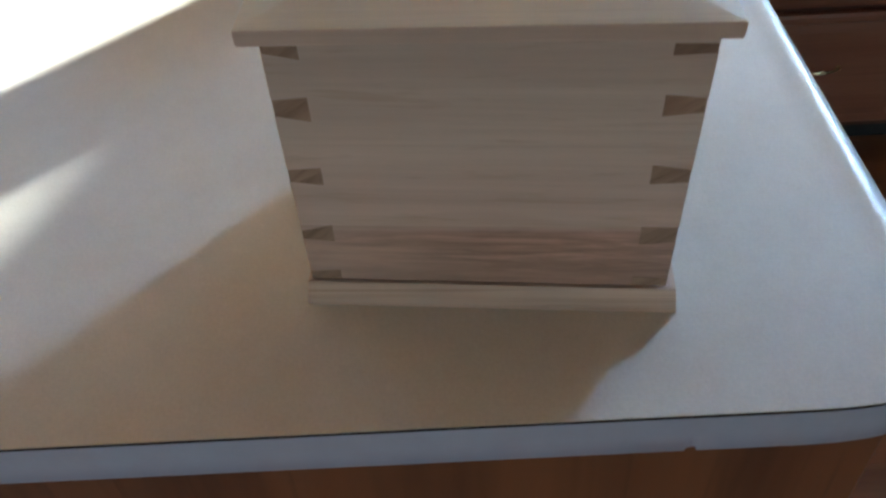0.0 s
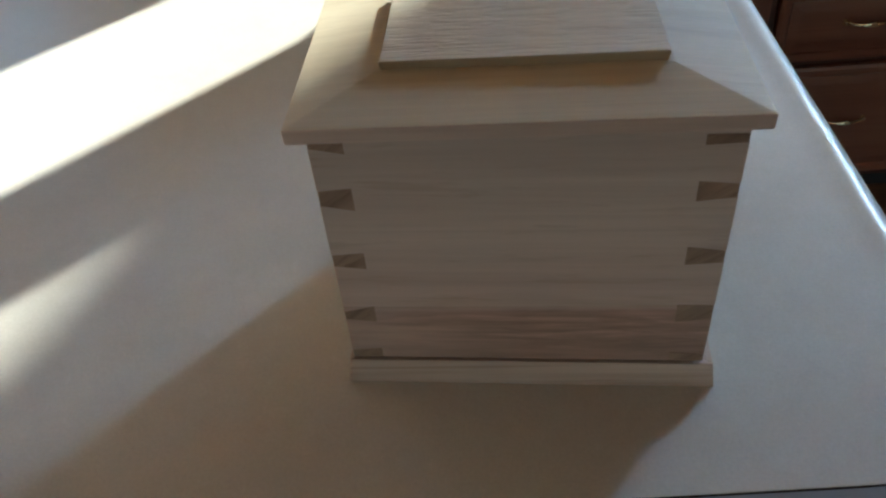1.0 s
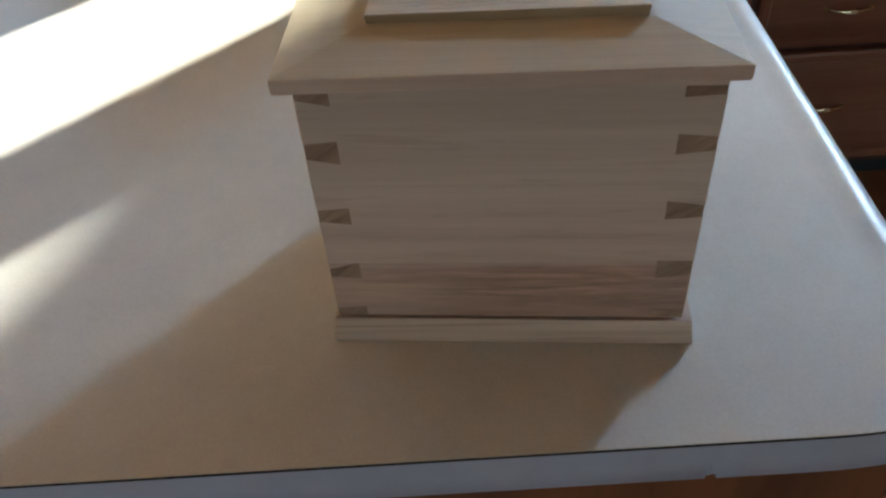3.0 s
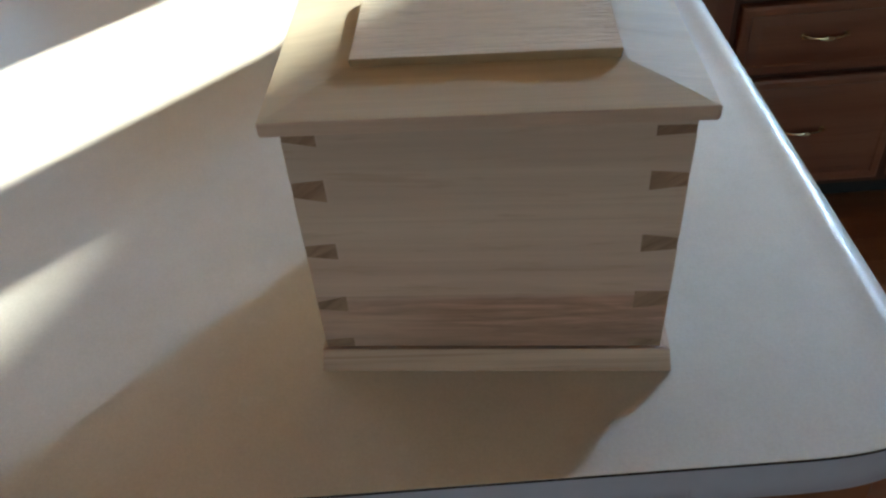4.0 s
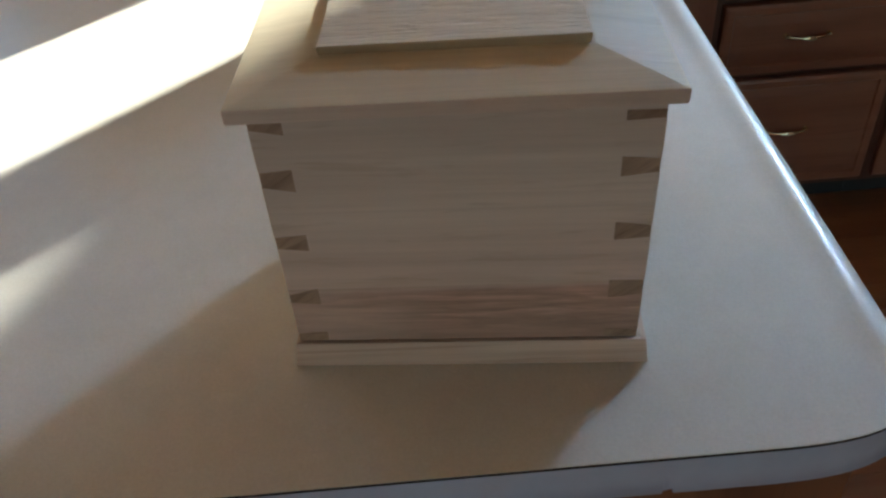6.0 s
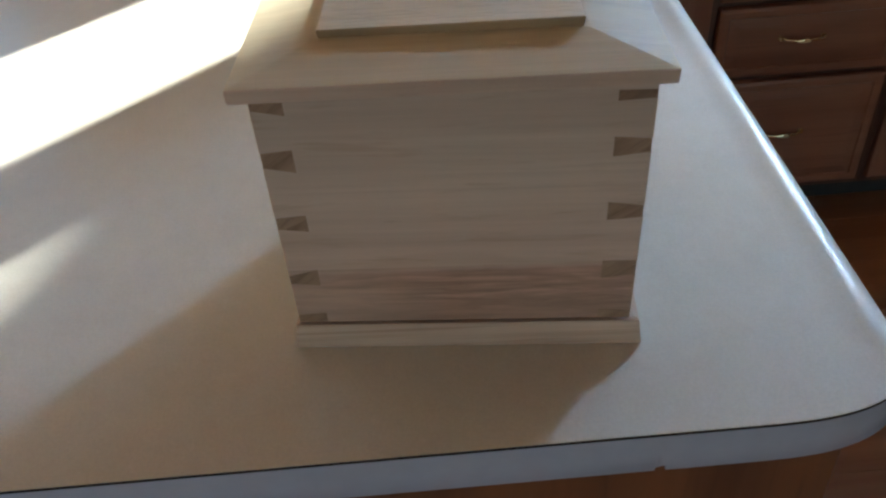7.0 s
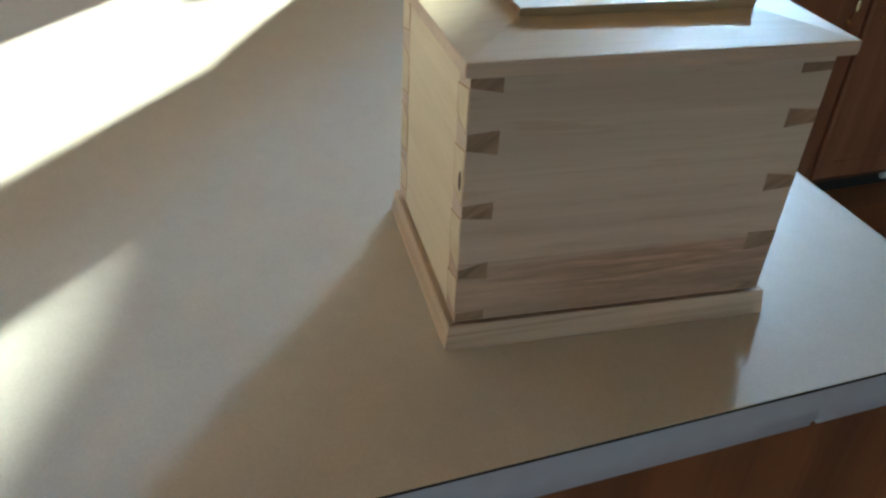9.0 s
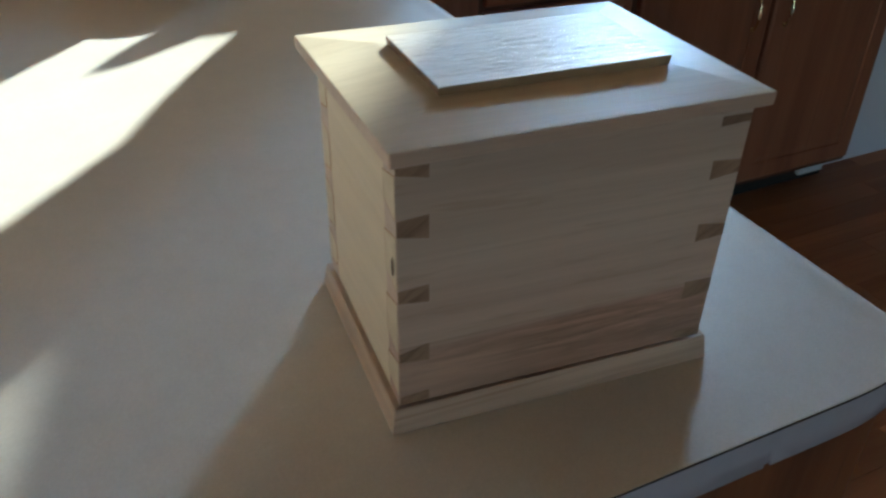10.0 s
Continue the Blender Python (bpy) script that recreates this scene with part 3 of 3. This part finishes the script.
prof = [(0.0018, 0.0, 0.0014), (0.0005, 0.0005, 0.0014), (0.0, 0.0020, 0.0014), (0.0, LT - 0.0010, 0.0012), (0.0004, LT - 0.0002, 0.0010), (0.0014, LT, 0.0008)]
loops = [soft_rect(LW - inset, LD - inset, z, r) for inset, z, r in prof]
loops.append(soft_rect(CAPW + 0.0035, CAPD + 0.0035, LT + 0.0055, 0.0003))
loops.append(soft_rect(CAPW - 0.001, CAPD - 0.001, LT + 0.0056, 0.0002))
bm = rings(loops)
bm.normal_update()
for f in bm.faces:
    f.material_index = 1 if abs(f.normal.z) < 0.5 else 0
part("panel", bm, [POPLAR_LID, POPLAR_X], lid)
loops = [soft_rect(CAPW - 0.0010, CAPD - 0.0010, LT + 0.0046, 0.0004), soft_rect(CAPW, CAPD, LT + 0.0106, 0.0004), soft_rect(CAPW - 0.0004, CAPD - 0.0004, LT + 0.0115, 0.0004)]
bm = rings(loops)
bm.normal_update()
for f in bm.faces:
    if abs(f.normal.z) < 0.5:
        f.material_index = 1 if abs(f.normal.x) > abs(f.normal.y) else 2
part("cap", bm, [POPLAR_CAP, END_GRAIN, POPLAR_SHADE], lid, "flat raised wooden panel with coarse grain", at=pose(0.0013, -0.0015, 0, 0, -0.4, -0.6))


# ---------------------------------------------------------------- wall cabinets' base units across the floor
def face_x(x):
    """The place along the cabinet run of a world x on its face."""
    return x * math.cos(radians(TURN)) + (1.27 + 0.1 * x) * math.sin(radians(TURN))


def pull(parent, m, label="bright brass bow pull"):
    """A bow-shaped brass pull, 108 mm long, along x, standing off towards -y."""
    h = new("handle")
    h.parent = parent
    h.matrix_basis = m
    tagged(h, label)
    loops = []
    for i in range(17):
        t = -1 + i / 8
        x = t * 0.046
        out = -0.004 - 0.013 * (1 - t * t) ** 0.7 if abs(t) < 1 else -0.004
        drop = -0.001 * (1 - t * t)
        w = 0.0032 + 0.0022 * math.exp(-(t / 0.22) ** 2) + 0.0022 * math.exp(-((abs(t) - 1) / 0.14) ** 2)
        loops.append([(x, out + 0.7 * w * math.cos(a), drop + w * math.sin(a)) for a in [2 * math.pi * k / 8 for k in range(8)]])
    smooth(part("bow", rings(loops), BRASS, h))
    for s in (-1, 1):
        bm = bmesh.new()
        bmesh.ops.create_cone(bm, cap_ends=True, segments=14, radius1=0.0072, radius2=0.0045, depth=0.006)
        bmesh.ops.rotate(bm, cent=(0, 0, 0), matrix=Matrix.Rotation(radians(90), 3, "X"), verts=bm.verts)
        bmesh.ops.translate(bm, vec=(s * 0.0465, -0.003, 0), verts=bm.verts)
        part("rosette", bm, BRASS, h)
    return h


def raised_front(w, z0, z1, rim):
    """A cabinet front with a moulded edge, a frame and a raised middle field; spans x 0..w, its back at y = 0."""
    bm = bmesh.new()
    prof = [(0.0, 0.0), (0.0, -0.012), (0.002, -0.0165), (0.009, -0.019), (rim, -0.019), (rim + 0.003, -0.0155), (rim + 0.024, -0.0180), (rim + 0.028, -0.0182)]
    loops = [[bm.verts.new(p) for p in ((d, y, z0 + d), (w - d, y, z0 + d), (w - d, y, z1 - d), (d, y, z1 - d))] for d, y in prof]
    for a, b in zip(loops, loops[1:]):
        for i in range(4):
            bm.faces.new((a[i], a[(i + 1) % 4], b[(i + 1) % 4], b[i]))
    bm.faces.new(loops[0])
    bm.faces.new(loops[-1])
    return bm


def cabinet(u0, u1, label):
    c = thing("base_cabinet", ROOM @ pose(u0, FACE_V, 0), label, "cabinet", "base cabinets along the wall")
    w = u1 - u0
    part("body", block(0.0005, w - 0.0005, 0.0, 0.60, 0.10, 0.872), CHERRY_SHADE, c)
    part("toe_kick", block(0.0005, w - 0.0005, 0.070, 0.085, 0.012, 0.0995), BLACK, c)
    return c, w


def drawer_front(c, w, z0, z1, z_pull):
    d = part("drawer_front", raised_front(w - 0.030, z0, z1, 0.022), CHERRY_H, c, at=pose(0.015, -0.0004, 0))
    pull(d, pose((w - 0.030) / 2 - 0.014, -0.0180, z_pull + 0.003))


def door_front(c, x0, x1, z0, z1, x_pull, z_pull):
    d = part("door", raised_front(x1 - x0, z0, z1, 0.055), CHERRY_V, c, at=pose(x0, -0.0004, 0))
    pull(d, pose(x_pull - x0, -0.0185, z_pull, 0, 90, 0))


uA, uB, uC = face_x(0.494), face_x(0.927), face_x(1.878)
c, w = cabinet(uA, uB, "dark cherry cabinet with a stack of four drawers")
for z0, z1, zp in ((0.120, 0.412, 0.272), (0.425, 0.590, 0.511), (0.603, 0.745, 0.674), (0.758, 0.865, 0.815)):
    drawer_front(c, w, z0, z1, zp)
c, w = cabinet(uB, uC, "dark cherry cabinet with two closed doors")
uM = face_x(1.382) - uB
door_front(c, 0.012, uM - 0.006, 0.120, 0.865, face_x(1.322) - uB, 0.652)
door_front(c, uM + 0.006, w - 0.012, 0.120, 0.865, face_x(1.438) - uB, 0.652)
c, w = cabinet(0.262, uA, "dark cherry corner cabinet with a plain filler front")
part("filler", block(0.004, w - 0.004, -0.018, -0.0004, 0.115, 0.868, 0.002), CHERRY_V, c)
tagged(part("worktop", block(0.30, uC + 0.012, FACE_V - 0.028, NORTH_V - 0.004, 0.8725, 0.912, 0.003), LAMINATE, at=ROOM), "pale laminate worktop along the wall over the cabinets", "countertop")


# ---------------------------------------------------------------- things at the far end of the counter
def on_counter(x, y):
    return pose(x, y, COUNTER_Z)


# bowl added out of view; its shadow cuts the far end of the sun patch
bowl = thing("shadow_bowl", on_counter(-0.10, 1.146), "dark brown bowl added out of view to shadow the sun patch", "bowl")
N = 36
prof = [(0.045, 0.0005), (0.048, 0.006), (0.070, 0.030), (0.086, 0.062), (0.090, 0.090), (0.086, 0.090), (0.080, 0.062), (0.060, 0.028), (0.030, 0.016)]
loops = [[(r * math.cos(2 * math.pi * k / N), r * math.sin(2 * math.pi * k / N), z) for k in range(N)] for r, z in prof]
smooth(part("shell", rings(loops), BOWL, bowl))
tray = thing("small_tray", pose(-0.505, 1.165, COUNTER_Z, 0, 0, 20), "small dark tray with a pale lining on the counter", "tray")
part("rim", rings([rect(w, d, z) for w, d, z in ((0.085, 0.060, 0.0005), (0.090, 0.065, 0.004), (0.098, 0.072, 0.022), (0.094, 0.068, 0.022), (0.086, 0.061, 0.008))]), TRAY_DARK, tray)
part("lining", block(-0.084, 0.084, -0.059, 0.059, 0.0082, 0.0110, 0.001), TRAY_PALE, tray)

# ---------------------------------------------------------------- the floor, plank by plank
floor = thing("floor", ROOM, "reddish-brown hardwood strip floor", "floor", kind="structure")
part("subfloor", block(WEST_U - 0.1, EAST_U + 0.1, SOUTH_V - 0.1, NORTH_V + 0.1, -0.12, -0.0004), UNDER, floor)
plank_mesh = {}
rng = random.Random(5)
PW = 0.083
v = SOUTH_V
while v < FACE_V + 0.10:
    u = WEST_U
    while u < EAST_U - 0.01:
        length = rng.choice((0.7, 1.0, 1.3, 1.6)) if u > WEST_U else rng.choice((0.4, 0.6, 0.9, 1.2, 1.5))
        length = round(min(length, EAST_U - u), 3)
        if length not in plank_mesh:
            bm = block(0, length - 0.0007, 0, PW - 0.0007, 0, 0.0105, 0.0006, 1)
            bmesh.ops.recalc_face_normals(bm, faces=bm.faces)
            me = bpy.data.meshes.new("plank")
            bm.to_mesh(me)
            bm.free()
            me.materials.append(FLOOR_WOOD)
            plank_mesh[length] = me
        p = new("plank", plank_mesh[length])
        p.parent = floor
        p.matrix_basis = pose(u, v, 0.0)
        u += length
    v += PW
